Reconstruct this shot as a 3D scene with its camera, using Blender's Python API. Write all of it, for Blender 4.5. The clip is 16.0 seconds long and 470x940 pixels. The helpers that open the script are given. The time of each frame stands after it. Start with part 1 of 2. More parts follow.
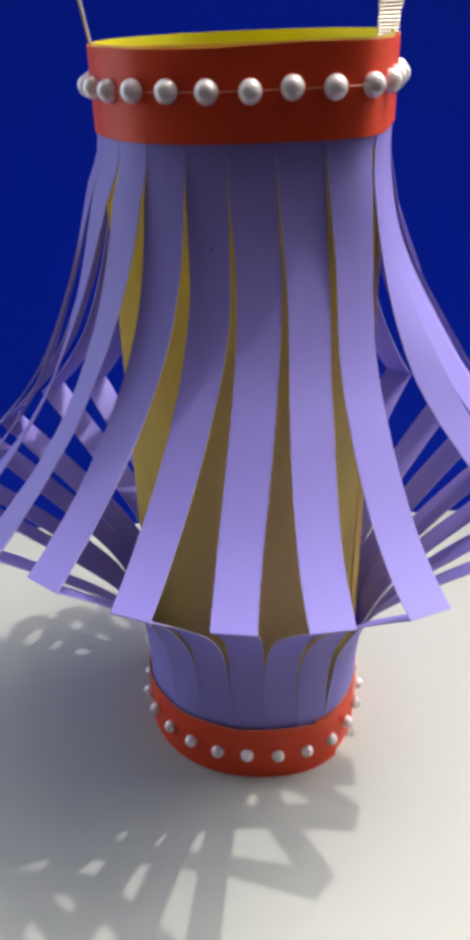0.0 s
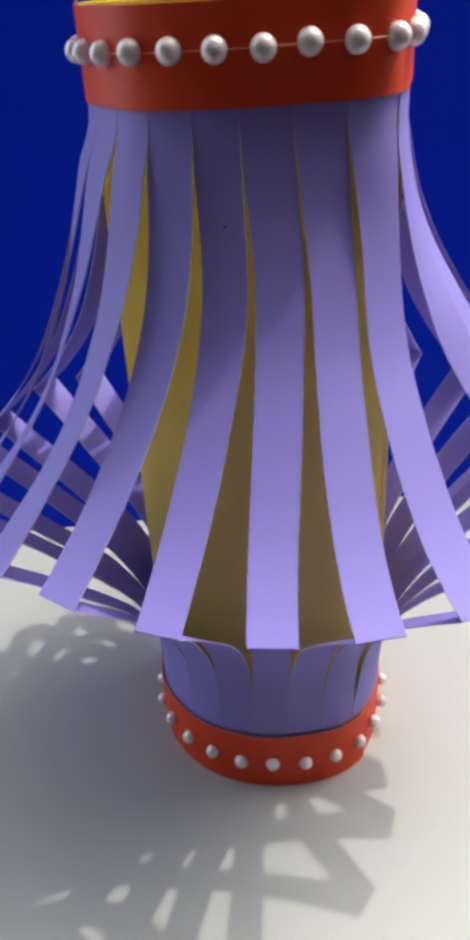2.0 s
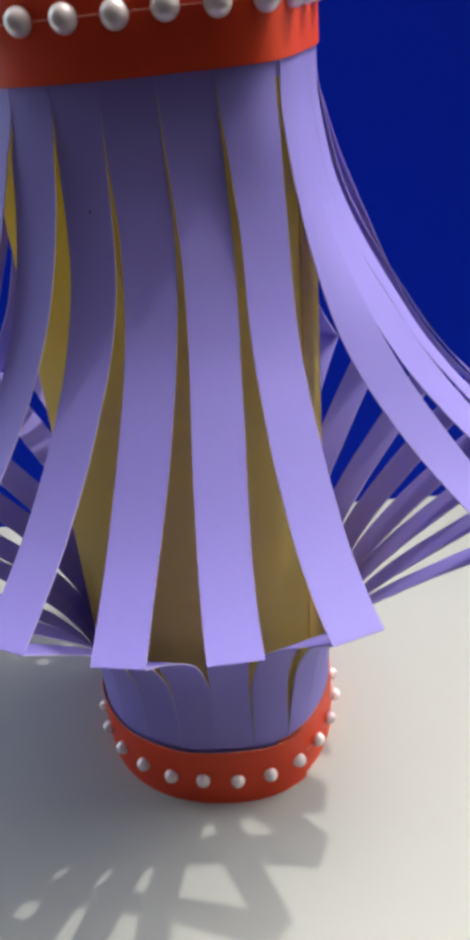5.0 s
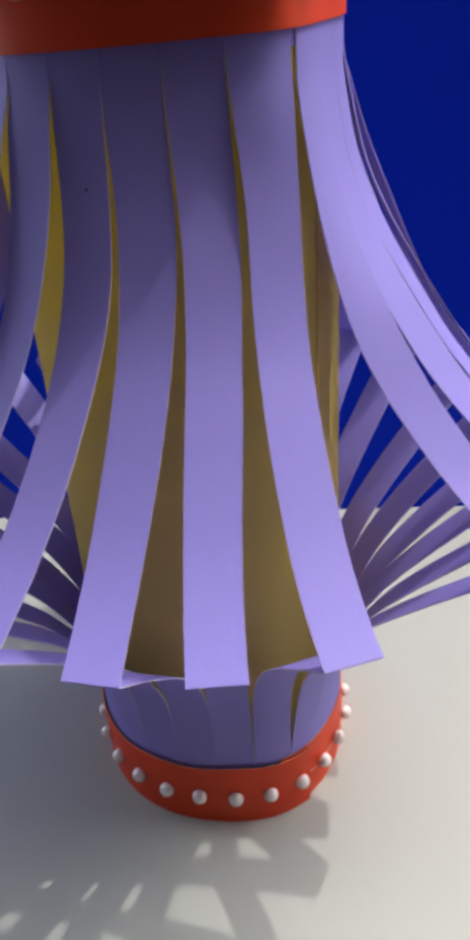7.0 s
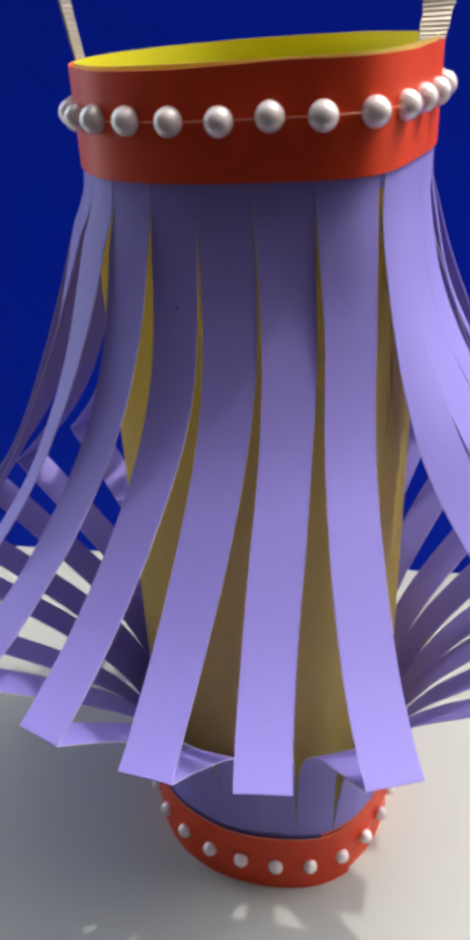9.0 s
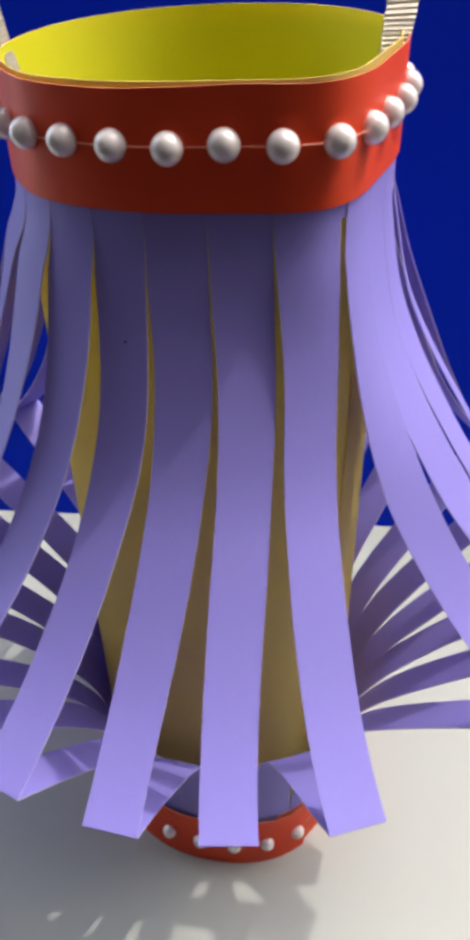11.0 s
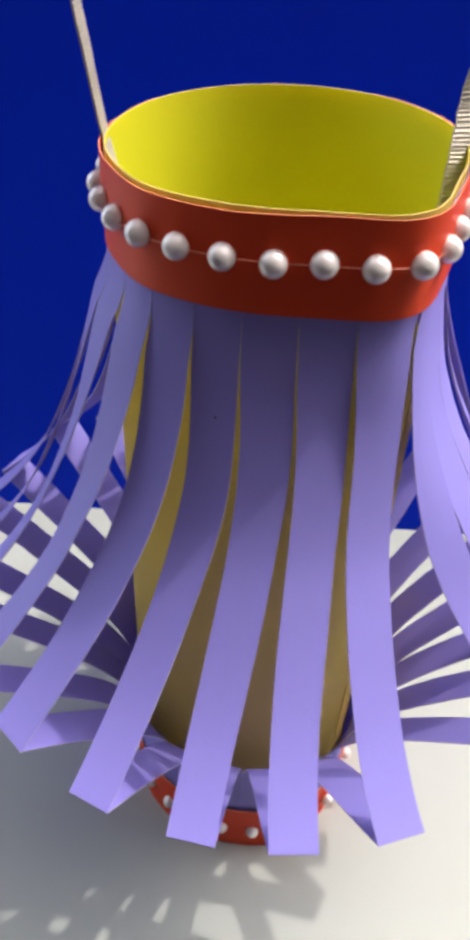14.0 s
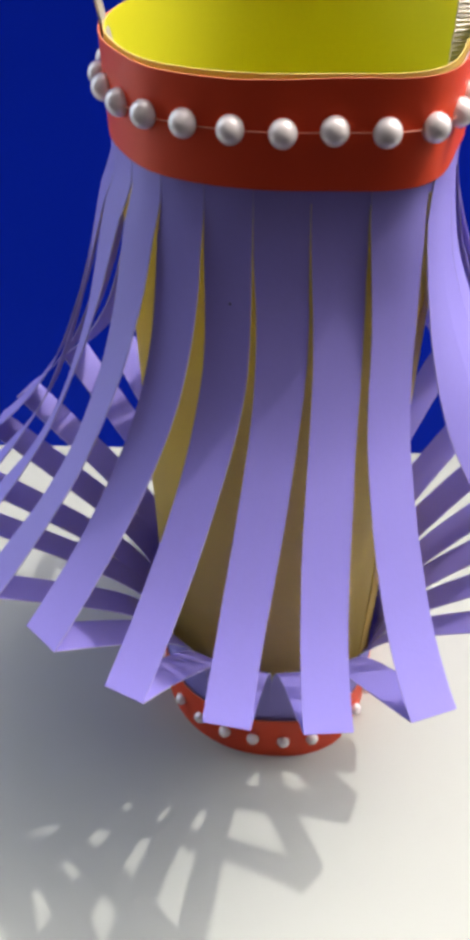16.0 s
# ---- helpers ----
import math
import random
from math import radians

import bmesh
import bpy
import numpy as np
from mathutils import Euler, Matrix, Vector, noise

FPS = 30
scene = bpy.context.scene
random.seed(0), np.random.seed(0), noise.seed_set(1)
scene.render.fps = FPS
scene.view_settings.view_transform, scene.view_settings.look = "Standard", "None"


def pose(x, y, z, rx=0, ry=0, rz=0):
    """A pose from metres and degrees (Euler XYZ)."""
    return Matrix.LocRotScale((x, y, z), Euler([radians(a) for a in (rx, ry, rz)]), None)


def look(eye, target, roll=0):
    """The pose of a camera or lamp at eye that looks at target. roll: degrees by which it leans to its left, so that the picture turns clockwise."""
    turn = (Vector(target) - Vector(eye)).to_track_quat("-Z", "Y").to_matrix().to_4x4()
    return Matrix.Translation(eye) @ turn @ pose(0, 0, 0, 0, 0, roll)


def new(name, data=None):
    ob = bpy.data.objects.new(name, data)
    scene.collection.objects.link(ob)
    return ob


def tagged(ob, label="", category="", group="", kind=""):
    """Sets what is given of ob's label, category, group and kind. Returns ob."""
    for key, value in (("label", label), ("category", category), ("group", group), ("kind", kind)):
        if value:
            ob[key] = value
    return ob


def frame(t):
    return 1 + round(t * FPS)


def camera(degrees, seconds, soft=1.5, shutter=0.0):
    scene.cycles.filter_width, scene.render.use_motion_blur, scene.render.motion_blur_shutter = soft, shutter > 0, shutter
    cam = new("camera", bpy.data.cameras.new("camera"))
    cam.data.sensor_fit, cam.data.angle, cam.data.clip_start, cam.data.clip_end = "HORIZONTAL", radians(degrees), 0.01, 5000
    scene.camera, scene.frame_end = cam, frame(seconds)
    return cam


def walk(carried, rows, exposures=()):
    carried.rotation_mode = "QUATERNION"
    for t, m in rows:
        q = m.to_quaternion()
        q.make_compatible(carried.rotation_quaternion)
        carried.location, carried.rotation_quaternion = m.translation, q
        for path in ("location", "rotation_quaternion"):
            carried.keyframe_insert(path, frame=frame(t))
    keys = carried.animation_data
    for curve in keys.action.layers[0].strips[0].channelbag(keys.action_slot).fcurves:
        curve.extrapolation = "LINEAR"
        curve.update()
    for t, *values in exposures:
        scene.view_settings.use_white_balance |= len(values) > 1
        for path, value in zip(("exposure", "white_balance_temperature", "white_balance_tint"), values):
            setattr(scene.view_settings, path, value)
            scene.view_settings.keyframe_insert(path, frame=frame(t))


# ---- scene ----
cam = camera(32.14, 16.0, soft=5.6)
# seconds, eye, target, roll
PATH = [
    (0, (-0.00472, -0.26607, 0.24891), (0.00896, -0.09071, 0.15371), -0.03),
    (0.5, (-0.00543, -0.26253, 0.24669), (0.01154, -0.08829, 0.14999), -0.39),
    (1, (-0.01165, -0.25614, 0.24106), (0.00347, -0.08308, 0.14197), -0.88),
    (1.5, (-0.01310, -0.25198, 0.23553), (0.00605, -0.07979, 0.13560), -1.58),
    (2, (-0.01518, -0.24719, 0.24313), (0.00384, -0.07422, 0.14453), -1.82),
    (2.5, (-0.01331, -0.24842, 0.25364), (0.00984, -0.07450, 0.15763), -0.96),
    (3, (-0.00895, -0.24528, 0.25014), (0.01043, -0.07149, 0.15306), -0.87),
    (3.5, (0.00439, -0.24507, 0.24535), (0.01429, -0.07096, 0.14744), -1.93),
    (4, (0.01552, -0.24114, 0.24239), (0.02080, -0.06775, 0.14284), -3.06),
    (4.5, (0.02588, -0.23872, 0.23865), (0.02838, -0.06510, 0.13940), -3.66),
    (7, (0.04387, -0.22317, 0.22965), (0.03363, -0.05003, 0.13005), -3.34),
    (7.5, (0.04402, -0.21843, 0.22726), (0.02843, -0.04601, 0.12713), -2.61),
    (8, (0.04219, -0.21310, 0.22429), (0.02161, -0.04113, 0.12428), -2.50),
    (8.5, (0.04474, -0.21483, 0.22799), (0.01547, -0.04267, 0.13050), -2.83),
    (9, (0.04526, -0.22069, 0.25369), (0.01795, -0.04805, 0.15649), -1.74),
    (11.5, (0.03405, -0.19567, 0.28013), (0.02419, -0.03631, 0.15968), -0.05),
    (12, (0.02586, -0.20086, 0.28809), (0.01691, -0.03872, 0.17135), 0.42),
    (12.5, (0.02109, -0.20918, 0.29246), (0.01312, -0.04175, 0.18336), 0.99),
    (13, (0.01840, -0.20834, 0.28873), (0.00872, -0.04190, 0.17826), 0.69),
    (13.5, (0.01576, -0.20734, 0.29411), (0.00677, -0.04492, 0.17775), 0.82),
    (14, (0.01030, -0.20325, 0.30844), (0.01157, -0.04834, 0.18195), 4.31),
    (14.5, (0.01663, -0.20583, 0.31303), (0.01853, -0.05175, 0.18554), 2.90),
    (15, (0.01744, -0.21261, 0.30314), (0.01555, -0.06231, 0.17120), 0.76),
    (15.5, (0.01224, -0.22378, 0.29691), (0.01109, -0.07218, 0.16646), 0.60),
    (16, (0.00853, -0.21523, 0.29441), (0.00792, -0.06588, 0.16139), 1.05),
]
EXPOSURES = [(0.0, -0.48), (4.5, -0.54), (8.0, -0.70), (9.0, -0.52), (12.0, -0.48), (13.0, -0.36), (16.0, -0.36)]
walk(cam, [(t, look(eye, target, roll)) for t, eye, target, roll in PATH], EXPOSURES)

# ---- light ----
SUN = Vector((0.53, 0.195, 1.0)).normalized()
world = bpy.data.worlds.new("world")
scene.world = world
world.use_nodes = True
wn = world.node_tree.nodes
sky = wn.new("ShaderNodeTexSky")
sky.sky_type, sky.sun_disc = "NISHITA", False
sky.air_density, sky.dust_density, sky.ozone_density = 0.9, 6.5, 1.0
sky.sun_elevation = math.asin(SUN.z)
sky.sun_rotation = math.atan2(SUN.x, SUN.y)
wn["Background"].inputs["Strength"].default_value = 0.38
haze = wn.new("ShaderNodeHueSaturation")
haze.inputs["Saturation"].default_value = 0.55
world.node_tree.links.new(sky.outputs[0], haze.inputs["Color"])
world.node_tree.links.new(haze.outputs[0], wn["Background"].inputs["Color"])
sun = new("sun", bpy.data.lights.new("sun", "SUN"))
sun.data.energy, sun.data.angle, sun.data.color = 2.45, radians(0.8), (1.0, 0.95, 0.86)
sun.matrix_world = look(SUN * 3, (0, 0, 0))
# the sky's cool light from the left: a lamp in an added window
WINDOW = (0.02, 1.42, -0.02, 1.28)          # y and z of the opening
daylight = new("daylight", bpy.data.lights.new("daylight", "AREA"))
daylight.data.shape, daylight.data.size, daylight.data.size_y = "RECTANGLE", 1.38, 1.28
daylight.data.energy, daylight.data.color = 15.0, (0.74, 0.86, 1.0)
daylight.matrix_world = look((-0.77, 0.72, 0.63), (0.0, 0.72, 0.63))


# ---- materials ----
def material(name, colour, rough=0.6, **extra):
    """A principled material with two scales of colour variation and a fine bump."""
    m = bpy.data.materials.new(name)
    m.use_nodes = True
    n, link = m.node_tree.nodes, m.node_tree.links.new
    b = n["Principled BSDF"]
    coord = n.new("ShaderNodeTexCoord")
    big, fine = n.new("ShaderNodeTexNoise"), n.new("ShaderNodeTexNoise")
    big.inputs["Scale"].default_value = extra.get("big", 25.0)
    fine.inputs["Scale"].default_value = extra.get("fine", 900.0)
    fine.inputs["Detail"].default_value = 6.0
    for t in (big, fine):
        link(coord.outputs["Object"], t.inputs["Vector"])
    mix = n.new("ShaderNodeMix")
    mix.data_type, mix.blend_type = "RGBA", "MIX"
    vary = extra.get("vary", 0.12)
    mix.inputs["A"].default_value = (*[c * (1 - vary) for c in colour], 1)
    mix.inputs["B"].default_value = (*[min(1, c * (1 + vary)) for c in colour], 1)
    add = n.new("ShaderNodeMath")
    add.operation = "ADD"
    half = n.new("ShaderNodeMath")
    half.operation = "MULTIPLY"
    half.inputs[1].default_value = 0.38
    link(big.outputs["Fac"], add.inputs[0])
    link(fine.outputs["Fac"], add.inputs[1])
    link(add.outputs[0], half.inputs[0])
    link(half.outputs[0], mix.inputs["Factor"])
    link(mix.outputs["Result"], b.inputs["Base Color"])
    bump = n.new("ShaderNodeBump")
    bump.inputs["Strength"].default_value = extra.get("bump", 0.15)
    bump.inputs["Distance"].default_value = 0.0003
    link(fine.outputs["Fac"], bump.inputs["Height"])
    link(bump.outputs[0], b.inputs["Normal"])
    b.inputs["Roughness"].default_value = rough
    b.inputs["Metallic"].default_value = extra.get("metal", 0.0)
    b.inputs["Specular IOR Level"].default_value = extra.get("spec", 0.3)
    b.inputs["IOR"].default_value = extra.get("ior", 1.5)
    b.inputs["Coat Weight"].default_value = extra.get("coat", 0.0)
    glow = extra.get("through", 0.0)
    if glow:
        # light that soaks through thin paper
        tr, ms = n.new("ShaderNodeBsdfTranslucent"), n.new("ShaderNodeMixShader")
        deep = n.new("ShaderNodeGamma")
        deep.inputs["Gamma"].default_value = extra.get("deep", 1.5)
        link(mix.outputs["Result"], deep.inputs["Color"])
        link(deep.outputs[0], tr.inputs["Color"])
        ms.inputs["Fac"].default_value = glow
        link(b.outputs[0], ms.inputs[1])
        link(tr.outputs[0], ms.inputs[2])
        link(ms.outputs[0], n["Material Output"].inputs["Surface"])
    return m


LILAC = material("lilac_paper", (0.36, 0.308, 0.85), 0.55, vary=0.07, through=0.24, deep=1.3, spec=0.45)
LILAC_EDGE = material("cut_paper_edge", (0.62, 0.56, 0.84), 0.8, vary=0.1)
YELLOW = material("yellow_paper", (0.86, 0.83, 0.03), 0.5, vary=0.04, through=0.2)
ORANGE_EDGE = material("cut_orange_edge", (0.80, 0.26, 0.14), 0.8, vary=0.1)
# the yellow paper's outside, with light bounced off the strips in its colour
YELLOW_BOUNCE = material("yellow_paper_bounce", (0.97, 0.83, 0.32), 0.45, vary=0.06, through=0.55, spec=0.5)
YELLOW_EDGE = material("cut_yellow_edge", (0.82, 0.60, 0.20), 0.8, vary=0.1)
ORANGE = material("orange_paper", (0.74, 0.058, 0.014), 0.5, vary=0.08)
PEARL = material("pearl", (0.88, 0.80, 0.79), 0.24, vary=0.06, metal=0.12, bump=0.0, spec=0.7, coat=1.0)
THREAD = material("thread", (0.75, 0.25, 0.16), 0.4)
WHITE = material("white_table", (0.435, 0.452, 0.42), 0.55, vary=0.03, big=6.0, bump=0.08)
BLUE = material("blue_sheet", (0.0, 0.022, 0.52), 0.6, vary=0.12, big=9.0, spec=0.08)
INK = material("ink", (0.03, 0.02, 0.06), 0.5)
GLITTER = material("glitter_ribbon", (0.55, 0.50, 0.43), 0.35, vary=0.4, metal=0.25, fine=1600.0, bump=0.5)
# near black, so that the added walls throw back little light
WALL = material("wall_paint", (0.045, 0.04, 0.036), 0.7, vary=0.1, big=3.0)
WALL_PALE = material("pale_wall_paint", (0.82, 0.88, 0.92), 0.7, vary=0.06, big=3.0)
FLOOR = material("floor_paint", (0.12, 0.10, 0.085), 0.7, vary=0.1, big=3.0)

S = 0.1  # the lantern is laid out in decimetres


def P(x, y, z):
    return Vector((x * S, y * S, z * S))


def part(name, bm, mat, parent=None, label="", smooth=True, edge=None):
    me = bpy.data.meshes.new(name)
    bmesh.ops.recalc_face_normals(bm, faces=bm.faces)
    bm.to_mesh(me)
    bm.free()
    me.materials.append(mat)
    if edge:
        me.materials.append(edge)
    for p in me.polygons:
        p.use_smooth = smooth
    me.set_sharp_from_angle(angle=radians(35))
    ob = new(name, me)
    ob.parent = parent
    return tagged(ob, label) if label else ob


def box(lo, hi, bevel=0.0):
    bm = bmesh.new()
    bmesh.ops.create_cube(bm, size=1.0)
    for v in bm.verts:
        v.co = Vector([(l + h) / 2 + c * (h - l) for l, h, c in zip(lo, hi, v.co)])
    if bevel:
        bmesh.ops.bevel(bm, geom=bm.edges[:], offset=bevel, segments=2, affect="EDGES")
    return bm


def loft(rings, closed=False, rims=()):
    """A solid from sections of equal length, joined in order; the ends are capped unless closed."""
    bm = bmesh.new()
    vs = [[bm.verts.new(p) for p in ring] for ring in rings]
    n = len(vs[0])
    pairs = list(zip(vs, vs[1:])) + ([(vs[-1], vs[0])] if closed else [])
    for a, b in pairs:
        for i in range(n):
            f = bm.faces.new((a[i], a[(i + 1) % n], b[(i + 1) % n], b[i]))
            f.material_index = 1 if i in rims else 0
    if not closed:
        bm.faces.new(vs[0])
        bm.faces.new(vs[-1])
    return bm


def glide(table, x):
    """A smooth curve through (x, y) rows."""
    xs, ys = [r[0] for r in table], [r[1] for r in table]
    if x <= xs[0]:
        return ys[0]
    for i in range(len(xs) - 1):
        if x <= xs[i + 1]:
            h = xs[i + 1] - xs[i]
            slope = (ys[i + 1] - ys[i]) / h
            m0 = slope if i == 0 else (ys[i + 1] - ys[i - 1]) / (xs[i + 1] - xs[i - 1])
            m1 = slope if i == len(xs) - 2 else (ys[i + 2] - ys[i]) / (xs[i + 2] - xs[i])
            t = (x - xs[i]) / h
            return ((2 * t**3 - 3 * t**2 + 1) * ys[i] + (t**3 - 2 * t**2 + t) * h * m0
                    + (3 * t**2 - 2 * t**3) * ys[i + 1] + (t**3 - t**2) * h * m1)
    return ys[-1]


# ---- setting ----
table = tagged(new("table"), "smooth off-white table lit by the sun", "table", kind="structure")
part("table_top", box((-0.55, -0.150, -0.03), (0.36, 0.30, 0.0), 0.002), WHITE, table)
for x in (-0.51, 0.32):
    for y in (-0.11, 0.25):
        part("leg", box((x - 0.02, y - 0.02, -0.75), (x + 0.02, y + 0.02, -0.031), 0.002), WHITE, table)
tagged(part("floor", box((-30, -30, -0.80), (30, 30, -0.75)), FLOOR),
       "plain grey floor under the table", "floor", kind="structure")

# an unseen wall, added behind the camera to keep light off the lantern's front
tagged(part("added_wall_south", box((-3.0, -0.55, -0.75), (3.0, -0.45, 2.4)), WALL),
       "plain dull unseen wall, added to block light on the lantern's front", "wall", kind="structure")

# an unseen wall and window frame, added to shape the light from the left
added_wall_west = tagged(new("added_wall_west"), "plain dull unseen wall, added to shape the light from the left", "wall", kind="structure")
y0, y1, z0, z1 = WINDOW
for lo, hi in (((-0.44, -0.75), (y0, 1.9)), ((y1, -0.75), (2.4, 1.9)), ((y0, -0.75), (y1, z0)), ((y0, z1), (y1, 1.9))):
    part("wall_piece", box((-0.85, lo[0], lo[1]), (-0.75, hi[0], hi[1])), WALL, added_wall_west)
window = tagged(new("added_window"), "plain white frame of an unseen window, added round the daylight lamp", "window", kind="structure")
for lo, hi in (((y0, z0), (y0 + 0.03, z1)), ((y1 - 0.03, z0), (y1, z1)), ((y0 + 0.03, z0), (y1 - 0.03, z0 + 0.03)), ((y0 + 0.03, z1 - 0.03), (y1 - 0.03, z1))):
    part("window_frame", box((-0.835, lo[0], lo[1]), (-0.785, hi[0], hi[1]), 0.003), WALL_PALE, window)

# a blue sheet propped up behind, leaning back a little
LEAN_BACK = 12.0
sheet = part("backdrop", box((-0.30, 0.0, 0.0), (0.33, 0.004, 0.62)), BLUE)
sheet.matrix_world = pose(0, 0.1325, 0.0, -LEAN_BACK, 0, 0)
tagged(sheet, "plain deep blue sheet standing behind the lantern", "backdrop", kind="structure")

# ---- paper lantern ----
TOP, BAND_LOW = 2.463, 2.232        # the upper band's edges
LOW_TOP = 0.235                     # the lower band's upper edge
FOLD_Z, FOLD_R, FOLD_C = 1.185, 0.985, (0.24, -0.13)
LEVEL, RISE = 0.04, 0.026                    # the rim rises a little to the right
TOP_C, LOW_C = (0.185, 0.0), (0.23, -0.095)


def middle(z):
    f = min(1, max(0, z / TOP))
    return (LOW_C[0] + (TOP_C[0] - LOW_C[0]) * f, LOW_C[1] + (TOP_C[1] - LOW_C[1]) * f)


def girth(a, z):
    """Radius of the paper tube at the angle a (degrees from the front, to the right): rounder below, with a bent corner."""
    f = min(1, max(0, z / TOP))
    d = (a - 33 + 180) % 360 - 180
    e = (a + 8 + 180) % 360 - 180
    r = 0.405 + 0.038 * f
    r += 0.003 * noise.noise(Vector((math.sin(radians(a)) * 2.2, math.cos(radians(a)) * 2.2, z * 0.4)))
    r -= 0.014 * f * math.exp(-((((a - 170 + 180) % 360 - 180) / 60) ** 2))
    r -= 0.004 * f * math.exp(-((((a - 88 + 180) % 360 - 180) / 32) ** 2))
    r += 0.008 * f * math.exp(-((((a + 46 + 180) % 360 - 180) / 12) ** 2))
    return r + (0.018 + 0.052 * f) * math.exp(-((d / (24 - 7 * f)) ** 2)) - 0.005 * math.exp(-((e / 22) ** 2))


def ease(x):
    x = min(1.0, max(0.0, x))
    return x * x * (3 - 2 * x)


def on_tube(a, z, out=0.0):
    c, r = middle(z), girth(a, z) + out
    lift = ease((z - 1.9) / 0.3) * (LEVEL * r * math.sin(radians(a)) + RISE * (0.45 - r * math.cos(radians(a))))
    return P(c[0] + r * math.sin(radians(a)), c[1] - r * math.cos(radians(a)), z + lift)


lantern = new("paper_lantern")
lantern.location = P(0.23, -0.095, 0)
bpy.context.view_layer.update()
tagged(lantern, "lilac paper lantern with fringe strips, orange bands and pearls", "paper lantern")
HOME = lantern.matrix_world.inverted()


def lantern_part(name, bm, mat, label="", smooth=True, parent=None, edge=None):
    bm.transform(HOME)
    return part(name, bm, mat, parent or lantern, label, smooth, edge)


def ring(z0, z1, out, thick, a0=0.0, a1=360.0, spiral=0.0, steps=120, rows=1, rough_edge=0.0):
    """A paper ring, or a stretch of one, between two heights."""
    sections = []
    whole = a1 - a0 >= 360 and not spiral
    n = steps if whole else steps + 1
    for i in range(n):
        a = a0 + (a1 - a0) * i / steps
        o = out + spiral * i / steps
        hs = [z0 + (z1 - z0) * j / rows for j in range(rows + 1)]
        e = rough_edge * noise.noise(Vector((a * 0.05, z1, 3)))
        hs[-1] += e
        sections.append([on_tube(a, h, o + thick) for h in hs] + [on_tube(a, h, o) for h in reversed(hs)])
    return loft(sections, closed=whole, rims=(rows, 2 * rows + 1))


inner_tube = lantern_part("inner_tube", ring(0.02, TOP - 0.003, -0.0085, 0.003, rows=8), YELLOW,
                          "yellow paper tube with bounced light in its outer colour", edge=YELLOW_EDGE)
# outer faces get the tan copy of the yellow that carries bounced light
inner_tube.data.materials.append(YELLOW_BOUNCE)
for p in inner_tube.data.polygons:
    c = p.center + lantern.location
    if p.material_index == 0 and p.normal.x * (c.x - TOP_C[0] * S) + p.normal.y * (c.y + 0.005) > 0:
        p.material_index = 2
lantern_part("tube_seam", ring(0.03, 2.18, -0.005, 0.003, 50, 62, steps=8, rows=8), YELLOW_BOUNCE, "overlapping seam of the yellow tube", edge=YELLOW_EDGE)
lantern_part("upper_collar", ring(2.20, TOP - 0.03, -0.0045, 0.003, rows=2), LILAC, "uncut lilac paper under the upper band", edge=LILAC_EDGE)
lantern_part("lower_collar", ring(0.02, 0.25, -0.0045, 0.003), LILAC, "uncut lilac paper under the lower band", edge=LILAC_EDGE)

upper_band = lantern_part("upper_band", ring(BAND_LOW, TOP - 0.009, 0.003, 0.003, 200, 572, 0.004, steps=132, rough_edge=0.006), ORANGE,
                          "orange paper band round the rim", edge=ORANGE_EDGE)
lower_band = lantern_part("lower_band", ring(0.0, LOW_TOP, 0.004, 0.004, 27, 401, 0.011, steps=132, rough_edge=0.008), ORANGE,
                          "orange paper band round the foot", edge=ORANGE_EDGE)

# fringe strips: from the collar out to the fold and back in to the foot
UPPER = [(1.185, 0.985), (1.22, 0.945), (1.30, 0.865), (1.39, 0.785), (1.53, 0.685), (1.72, 0.590), (1.90, 0.520), (2.07, 0.470), (2.20, 0.443), (2.30, 0.441)]
# the strips at the front cling to the tube for longer
FRONT = [(1.185, 0.985), (1.22, 0.928), (1.30, 0.825), (1.39, 0.738), (1.50, 0.652), (1.65, 0.557), (1.80, 0.500), (1.97, 0.467), (2.10, 0.452), (2.20, 0.443), (2.30, 0.441)]
CLING = {0: 0.5, 1: 1.0, 2: 1.0, 3: 1.0, 4: 1.0}
LOWER = [(0.15, 0.410), (0.40, 0.416), (0.57, 0.450), (0.73, 0.535), (0.85, 0.635), (0.97, 0.755), (1.08, 0.870), (1.185, 0.985)]
LOW_TIPS = {0: 0.50, 1: 0.55, 2: 0.48, 3: 0.45, 4: 0.70, 5: 0.26}   # where the slits of the lower halves begin
SEAM = 0.016                        # the cut sheet's edges do not quite meet
STRIP_W = 0.118
# five strips at the front, a wide gap at the sheet's seam, and the rest round the back
FOLD_ANGLES = [-42.5, -25.4, -9.9, 4.4, 20.0] + [51.0, 68.2] + [80.5 + 13.93 * k for k in range(17)]
TWISTS = {5: -22.0, 6: -12.0, 0: -6.0, 23: -15.0, 22: -20.0, 21: -16.0}         # degrees by which some turn on their length
SAGS = {5: 0.028, 6: 0.030, 7: 0.030, 8: 0.015, 20: -0.02, 21: -0.025, 22: -0.025, 23: -0.02, 0: -0.01}  # strips beside the seam hang closer in
rng = random.Random(4)
# heights at which the slits begin, from the one before the first strip
TIPS = [2.06, 2.04, 2.09, 1.95, 2.12, 2.25, 1.88, 1.82, 1.95] + [rng.uniform(2.05, 2.17) for k in range(13)] + [2.22, 2.24]


def arc_table(z, start):
    """Angles by the length run round the tube from the start angle."""
    runs, last, total = [(0.0, start)], on_tube(start, z), 0.0
    for i in range(1, 721):
        q = on_tube(start + i * 0.5, z)
        total += (q - last).length / S
        runs.append((total, start + i * 0.5))
        last = q
    return runs, total


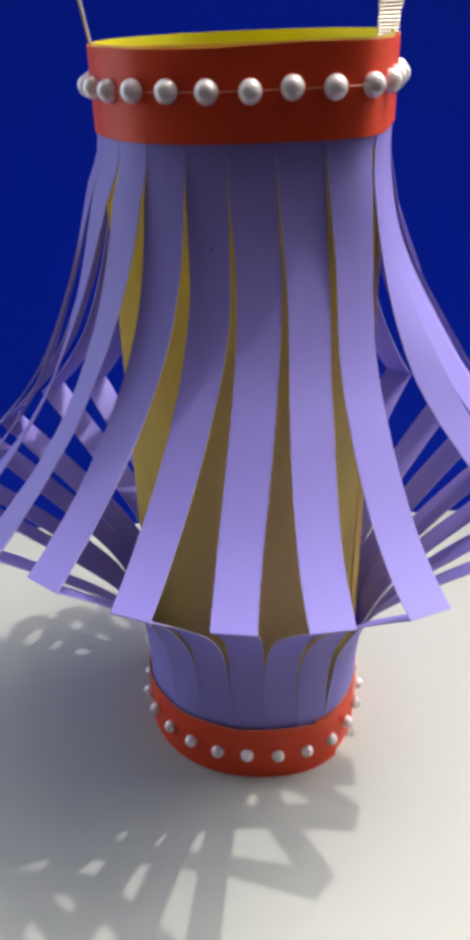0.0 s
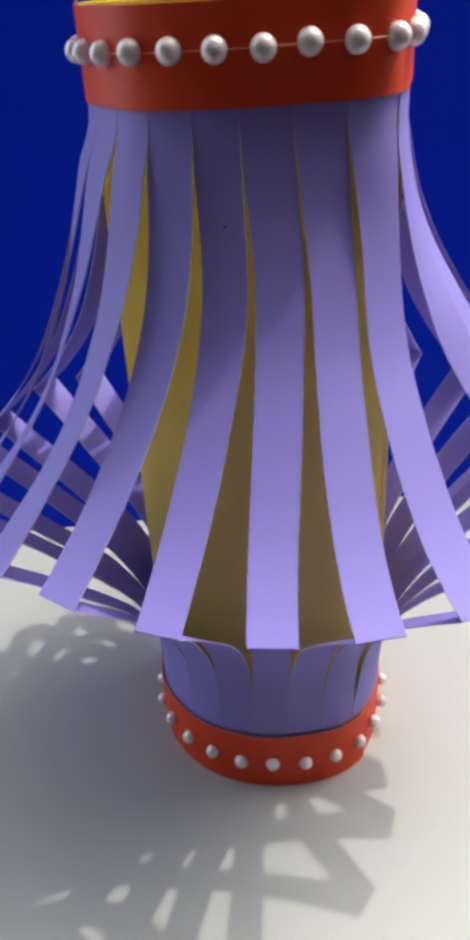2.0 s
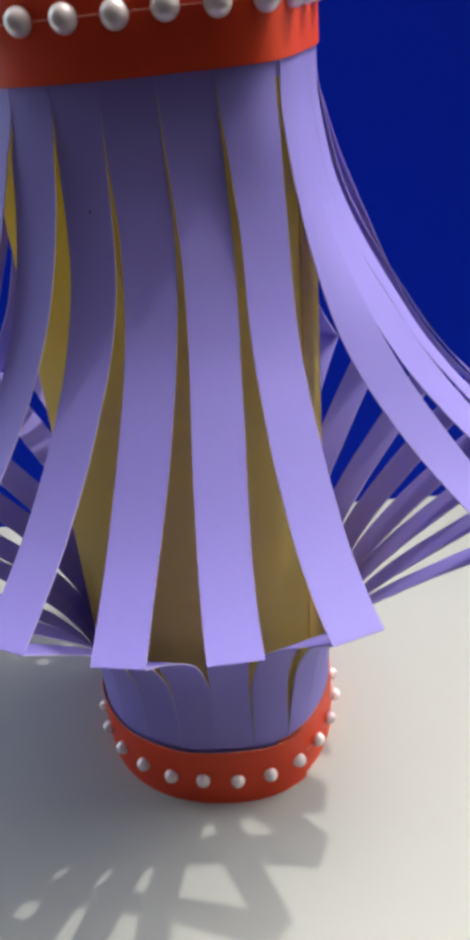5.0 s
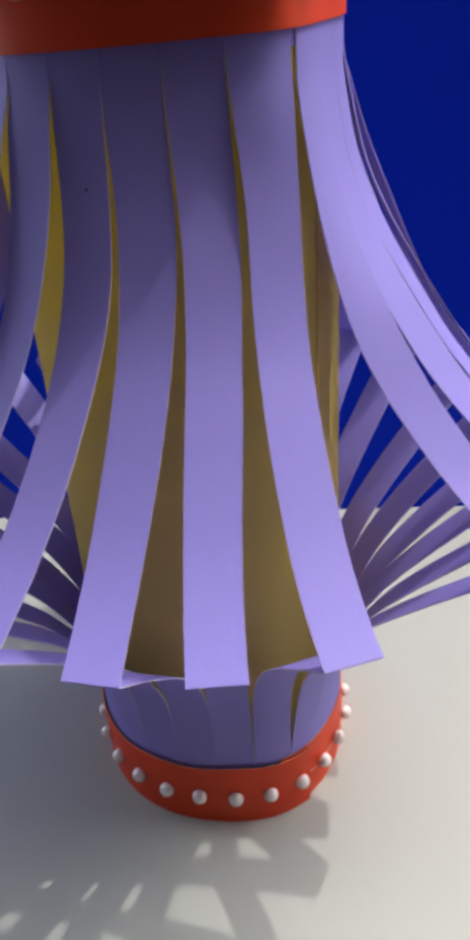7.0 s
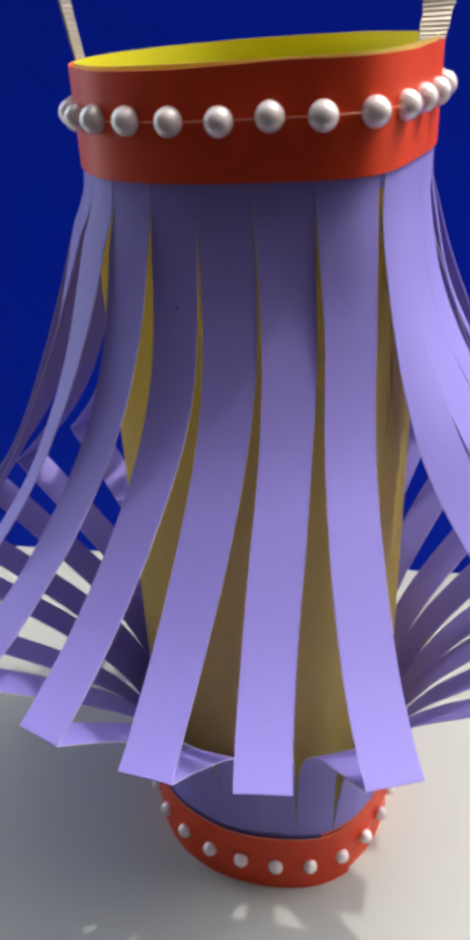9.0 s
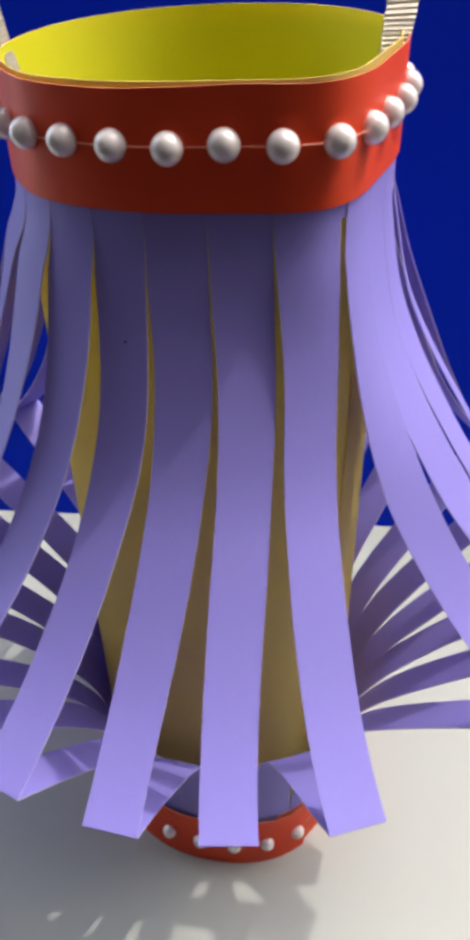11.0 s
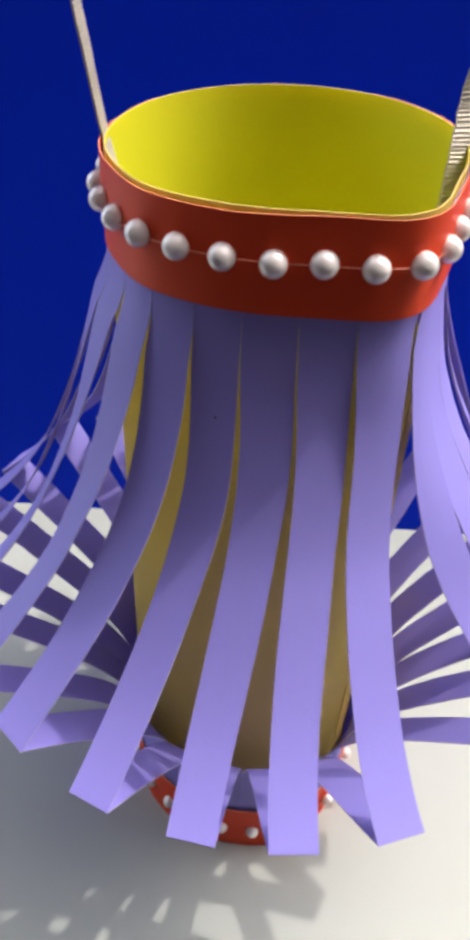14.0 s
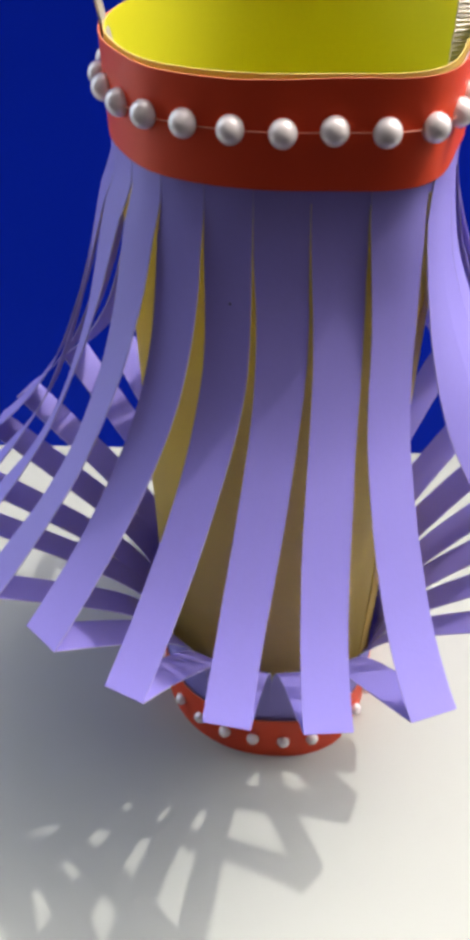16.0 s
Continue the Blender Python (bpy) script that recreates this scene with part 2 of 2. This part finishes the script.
def angle_at(runs, total, s):
    turns = math.floor(s / total)
    s -= turns * total
    i = min(719, int(s / total * 720))
    while i > 0 and runs[i][0] > s:
        i -= 1
    while i < 719 and runs[i + 1][0] < s:
        i += 1
    (s0, a0), (s1, a1) = runs[i], runs[i + 1]
    return a0 + (a1 - a0) * (s - s0) / (s1 - s0) + 360 * turns


UP_RUNS, UP_LONG = arc_table(2.2, 5.6)
LOW_RUNS, LOW_LONG = arc_table(0.24, 0.0)
FRONT_W = 0.1265                    # the strips beside the front slit are cut a little wider
WIDE_W = 0.142                      # the strip at the bent corner is the widest
UP_W = (UP_LONG - SEAM - 2 * FRONT_W - WIDE_W) / 21
LOW_W, LOW_REST = 0.120, (LOW_LONG - 5 * 0.120) / 19


def root_span(k, lower):
    """The angles of a strip's two edges where it leaves the tube."""
    if lower:
        s = (k - 3) * LOW_W if k < 5 else 2 * LOW_W + (k - 5) * LOW_REST
        w = LOW_W if k < 5 else LOW_REST
        return angle_at(LOW_RUNS, LOW_LONG, s + 0.0002), angle_at(LOW_RUNS, LOW_LONG, s + w - 0.0002)
    w = WIDE_W if k == 4 else FRONT_W if 2 <= k < 4 else UP_W
    s = (k - 3) * FRONT_W if 2 <= k <= 4 else (k - 2) * UP_W - FRONT_W if k < 2 else FRONT_W + WIDE_W + SEAM + (k - 5) * UP_W
    e = 0.0003
    return angle_at(UP_RUNS, UP_LONG, s + e), angle_at(UP_RUNS, UP_LONG, s + w - e)


def strip_sections(k, lower, fold_a, dz, dr, wide, tips, sag=0.0):
    """Sections of one half of a strip, from its root to the fold."""
    a0, a1 = root_span(k, lower)
    root_a = (a0 + a1) / 2
    d = (fold_a - root_a + 180) % 360 - 180
    root_z = 0.20 if lower else 2.26
    out, n = [], 34
    fold_z = FOLD_Z + dz
    for i in range(n + 1):
        s = i / n
        z = root_z + (fold_z - root_z) * (1 - (1 - s) ** 1.35)
        zz = z - dz * s
        g = (zz - root_z) / (FOLD_Z - root_z)
        veer = d * (ease((g - 0.35) / 0.65) if lower and k == 4 else ease((g - 0.25) / 0.75) if 4 < k < 9 and not lower else ease((g - 0.2) / 0.8) ** 0.9 if k in (0, 23) and not lower else ease((g - 0.25) / 0.75) ** 0.9 if k in (1, 2, 3, 4) and not lower else ease(g) ** 0.8)
        a = root_a + veer
        base = glide(LOWER if lower else UPPER, zz)
        if not lower and k in CLING:
            base += CLING[k] * (glide(FRONT, zz) - base)
        tube = girth(a, z) - (0.405 + 0.038 * min(1, z / TOP))
        r = base + tube * max(0.0, 1 - g / 0.6) + dr * g * g - sag * math.sin(math.pi * g ** 0.8)
        r = max(r, girth(a, z) + 0.006)
        c0 = middle(z)
        c = (c0[0] + (FOLD_C[0] - c0[0]) * g, c0[1] + (FOLD_C[1] - c0[1]) * g)
        sa, ca = math.sin(radians(a)), math.cos(radians(a))
        tilt = 0.0 if lower else (LEVEL * r * sa + RISE * (0.45 - r * ca)) * (1 - g)
        mid = Vector((c[0] + r * sa, c[1] - r * ca, z + tilt))
        turn = radians(a + (0.0 if lower else TWISTS.get(k, 0.0) * ease(g / 0.7) * (1 - ease((g - 0.8) / 0.2) * 0.7)))
        side = Vector((math.cos(turn), math.sin(turn), 0))
        spread = 1.0 if not lower else 1 + (0.07 if k in (0, 1, 22, 23) else 0.0 if k < 5 else 0.0) * (1 - ease((g - 0.45) / 0.5))
        wob = [0.0022 * noise.noise(Vector((k * 7.3 + e * 3.1, zz * 5, lower * 9))) for e in (0, 1)]
        flat = [mid + side * u * (wide * spread / 2 + wob[u > 0]) for u in (-1, -0.5, 0, 0.5, 1)]
        # close to the root the strip still bends round the tube, and parts from its neighbours below the slit's tip
        stay = 1 - ease((g - 0.22) / 0.45) if 4 < k < 9 and not lower else 1 - ease((g - 0.25) / 0.5) if lower and k == 4 else 1 - ease(g / 0.45)
        grow = max(0.0, base - (0.405 + 0.038 * min(1, z / TOP)) - sag * math.sin(math.pi * g ** 0.8))
        if not lower:
            grow *= ease((2.22 - z) / 0.14)
        bent = []
        for u, tip in ((-1, tips[0]), (-0.5, tips[0]), (0, tips[0]), (0.5, tips[1]), (1, tips[1])):
            gone = ease(abs(tip - z) / 0.34) if (z < tip) != lower else 0.0
            keep = 1 - gone * (1 - 1 / (1 + grow / girth(root_a, z))) - gone * 0.10
            bent.append(on_tube(root_a + u * (a1 - a0) / 2 * keep + veer, z, grow + 0.001) / S)
        out.append(([f.lerp(b, stay) for f, b in zip(flat, bent)], Vector((sa, -ca, 0))))
    sections = []
    for i, (edge, face) in enumerate(out):
        along = (out[min(i + 1, n)][0][2] - out[max(i - 1, 0)][0][2]).normalized()
        normal = (edge[4] - edge[0]).cross(along).normalized()
        if normal.dot(face) < 0:
            normal = -normal
        t = normal * 0.0014
        sections.append([P(*(q + t)) for q in edge] + [P(*(q - t)) for q in reversed(edge)])
    return sections


for k, fold_a in enumerate(FOLD_ANGLES):
    seen = k < 5
    dz = rng.uniform(-0.012, 0.012) * (0.5 if seen else 1.6)
    dr = rng.uniform(-0.01, 0.01) * (0.5 if seen else 2.5)
    wide = (0.121 if k == 0 else 0.111 if k in (1, 22, 23) else 0.123 if k == 4 else STRIP_W) * rng.uniform(0.98, 1.02)
    dr += {5: 0.02, 6: -0.015}.get(k, 0.0)
    if k > 7:
        fold_a += rng.uniform(-1.5, 1.5)
    up = strip_sections(k, False, fold_a, dz, dr, wide, (TIPS[k], TIPS[(k + 1) % 24]), SAGS.get(k, 0.0))
    down = strip_sections(k, True, fold_a, dz, dr, wide, (LOW_TIPS.get(k, 0.58), LOW_TIPS.get(k + 1, 0.58)))
    strip = lantern_part("fringe_strip", loft(up, rims=(4, 9)), LILAC, edge=LILAC_EDGE)
    lantern_part("lower_half", loft(down, rims=(4, 9)), LILAC, parent=strip, edge=LILAC_EDGE)
    if k == 1:
        spot = up[7]
        centre = spot[2].lerp(spot[3], 0.2)
        dot = bmesh.new()
        bmesh.ops.create_icosphere(dot, subdivisions=1, radius=0.00035)
        dot.transform(Matrix.Translation(centre) @ Matrix.Diagonal((1, 0.5, 1.2, 1)))
        lantern_part("ink_speck", dot, INK, "tiny dark speck", parent=strip)


# pearls threaded round both bands
def bead_mesh(radius, back):
    """A pearl that is flat behind, where it is glued on."""
    bm = bmesh.new()
    bmesh.ops.create_uvsphere(bm, u_segments=24, v_segments=14, radius=radius)
    for v in bm.verts:
        v.co.y = min(v.co.y, radius * back)
    me = bpy.data.meshes.new("pearl")
    bm.to_mesh(me)
    bm.free()
    me.materials.append(PEARL)
    for p in me.polygons:
        p.use_smooth = True
    return me


def string_of_pearls(band, z, radius, start, spacing, out):
    me = bead_mesh(radius * S, 0.3)
    steps = 720
    pts = [on_tube(start + 360 * i / steps, z, out) for i in range(steps + 1)]
    run = [0.0]
    for p, q in zip(pts, pts[1:]):
        run.append(run[-1] + (q - p).length / S)
    count = round(run[-1] / spacing)
    for n in range(count):
        want = run[-1] * n / count
        i = next(j for j in range(steps) if run[j + 1] >= want)
        ob = new("pearl", me)
        ob.parent = band
        jitter = Vector((0, 0, rng.uniform(-0.0003, 0.0003)))
        ob.matrix_basis = Matrix.Translation(HOME @ (pts[i] + jitter)) @ Matrix.Rotation(radians(start + 360 * i / steps), 4, "Z")
    rings = []
    for i in range(180):
        a = start + 2 * i
        c = on_tube(a, z, 0.0145)
        o = (on_tube(a, z, 0.1) - c).normalized() * 0.00016
        rings.append([c + o, c + Vector((0, 0, 0.00016)), c - o, c - Vector((0, 0, 0.00016))])
    lantern_part("thread", loft(rings, closed=True), THREAD, "thin thread between the pearls", parent=band)


string_of_pearls(upper_band, 2.355, 0.0312, -3.0, 0.108, 0.014)
string_of_pearls(lower_band, 0.115, 0.0245, 7.0, 0.113, 0.022)


# glittering ribbon handle
def ribbon(points, faces, widths):
    """A ribbon along points, its width along each given direction."""
    sections, n = [], 460
    xs = [i / (len(points) - 1) for i in range(len(points))]
    for i in range(n + 1):
        s = i / n
        c = Vector([glide(list(zip(xs, [p[j] for p in points])), s) for j in range(3)])
        d = Vector([glide(list(zip(xs, [p[j] for p in faces])), s) for j in range(3)]).normalized()
        w = glide(list(zip(xs, widths)), s) / 2
        rib = 0.0012 + 0.0028 * (0.5 + 0.5 * math.sin(i * 2.1 + 0.9 * math.sin(i * 0.23)))
        t = Vector((d.y, -d.x, 0)).normalized() * rib
        edge = 0.003 * noise.noise(Vector((s * 60, 0, 0)))
        sections.append([P(*(c - d * (w + edge) + t)), P(*(c + t)), P(*(c + d * (w + edge) + t)),
                         P(*(c + d * (w + edge) - t)), P(*(c - t)), P(*(c - d * (w + edge) - t))])
    return loft(sections)


lantern_part("ribbon_handle", ribbon(
    [(-0.228, -0.02, 2.36), (-0.256, -0.01, 2.46), (-0.290, 0.0, 2.63), (-0.316, 0.0, 2.80), (-0.35, 0.0, 3.3), (0.2, 0.0, 4.0), (0.72, 0.0, 3.5),
     (0.66, 0.03, 2.80), (0.625, 0.03, 2.62), (0.598, -0.04, 2.47), (0.580, -0.09, 2.33)],
    [(0.0, 1, 0), (0.0, 1, 0), (0.01, 1, 0), (0.03, 1, 0), (0.3, 1, 0), (0, 1, 0), (0.6, 0.8, 0), (1, 0.3, 0.1), (1, 0.25, 0.1), (1, 0.25, 0), (1, 0.3, 0)],
    [0.06, 0.07, 0.08, 0.09, 0.09, 0.09, 0.09, 0.09, 0.082, 0.062, 0.050]), GLITTER, "ribbed silvery gold ribbon", smooth=False)
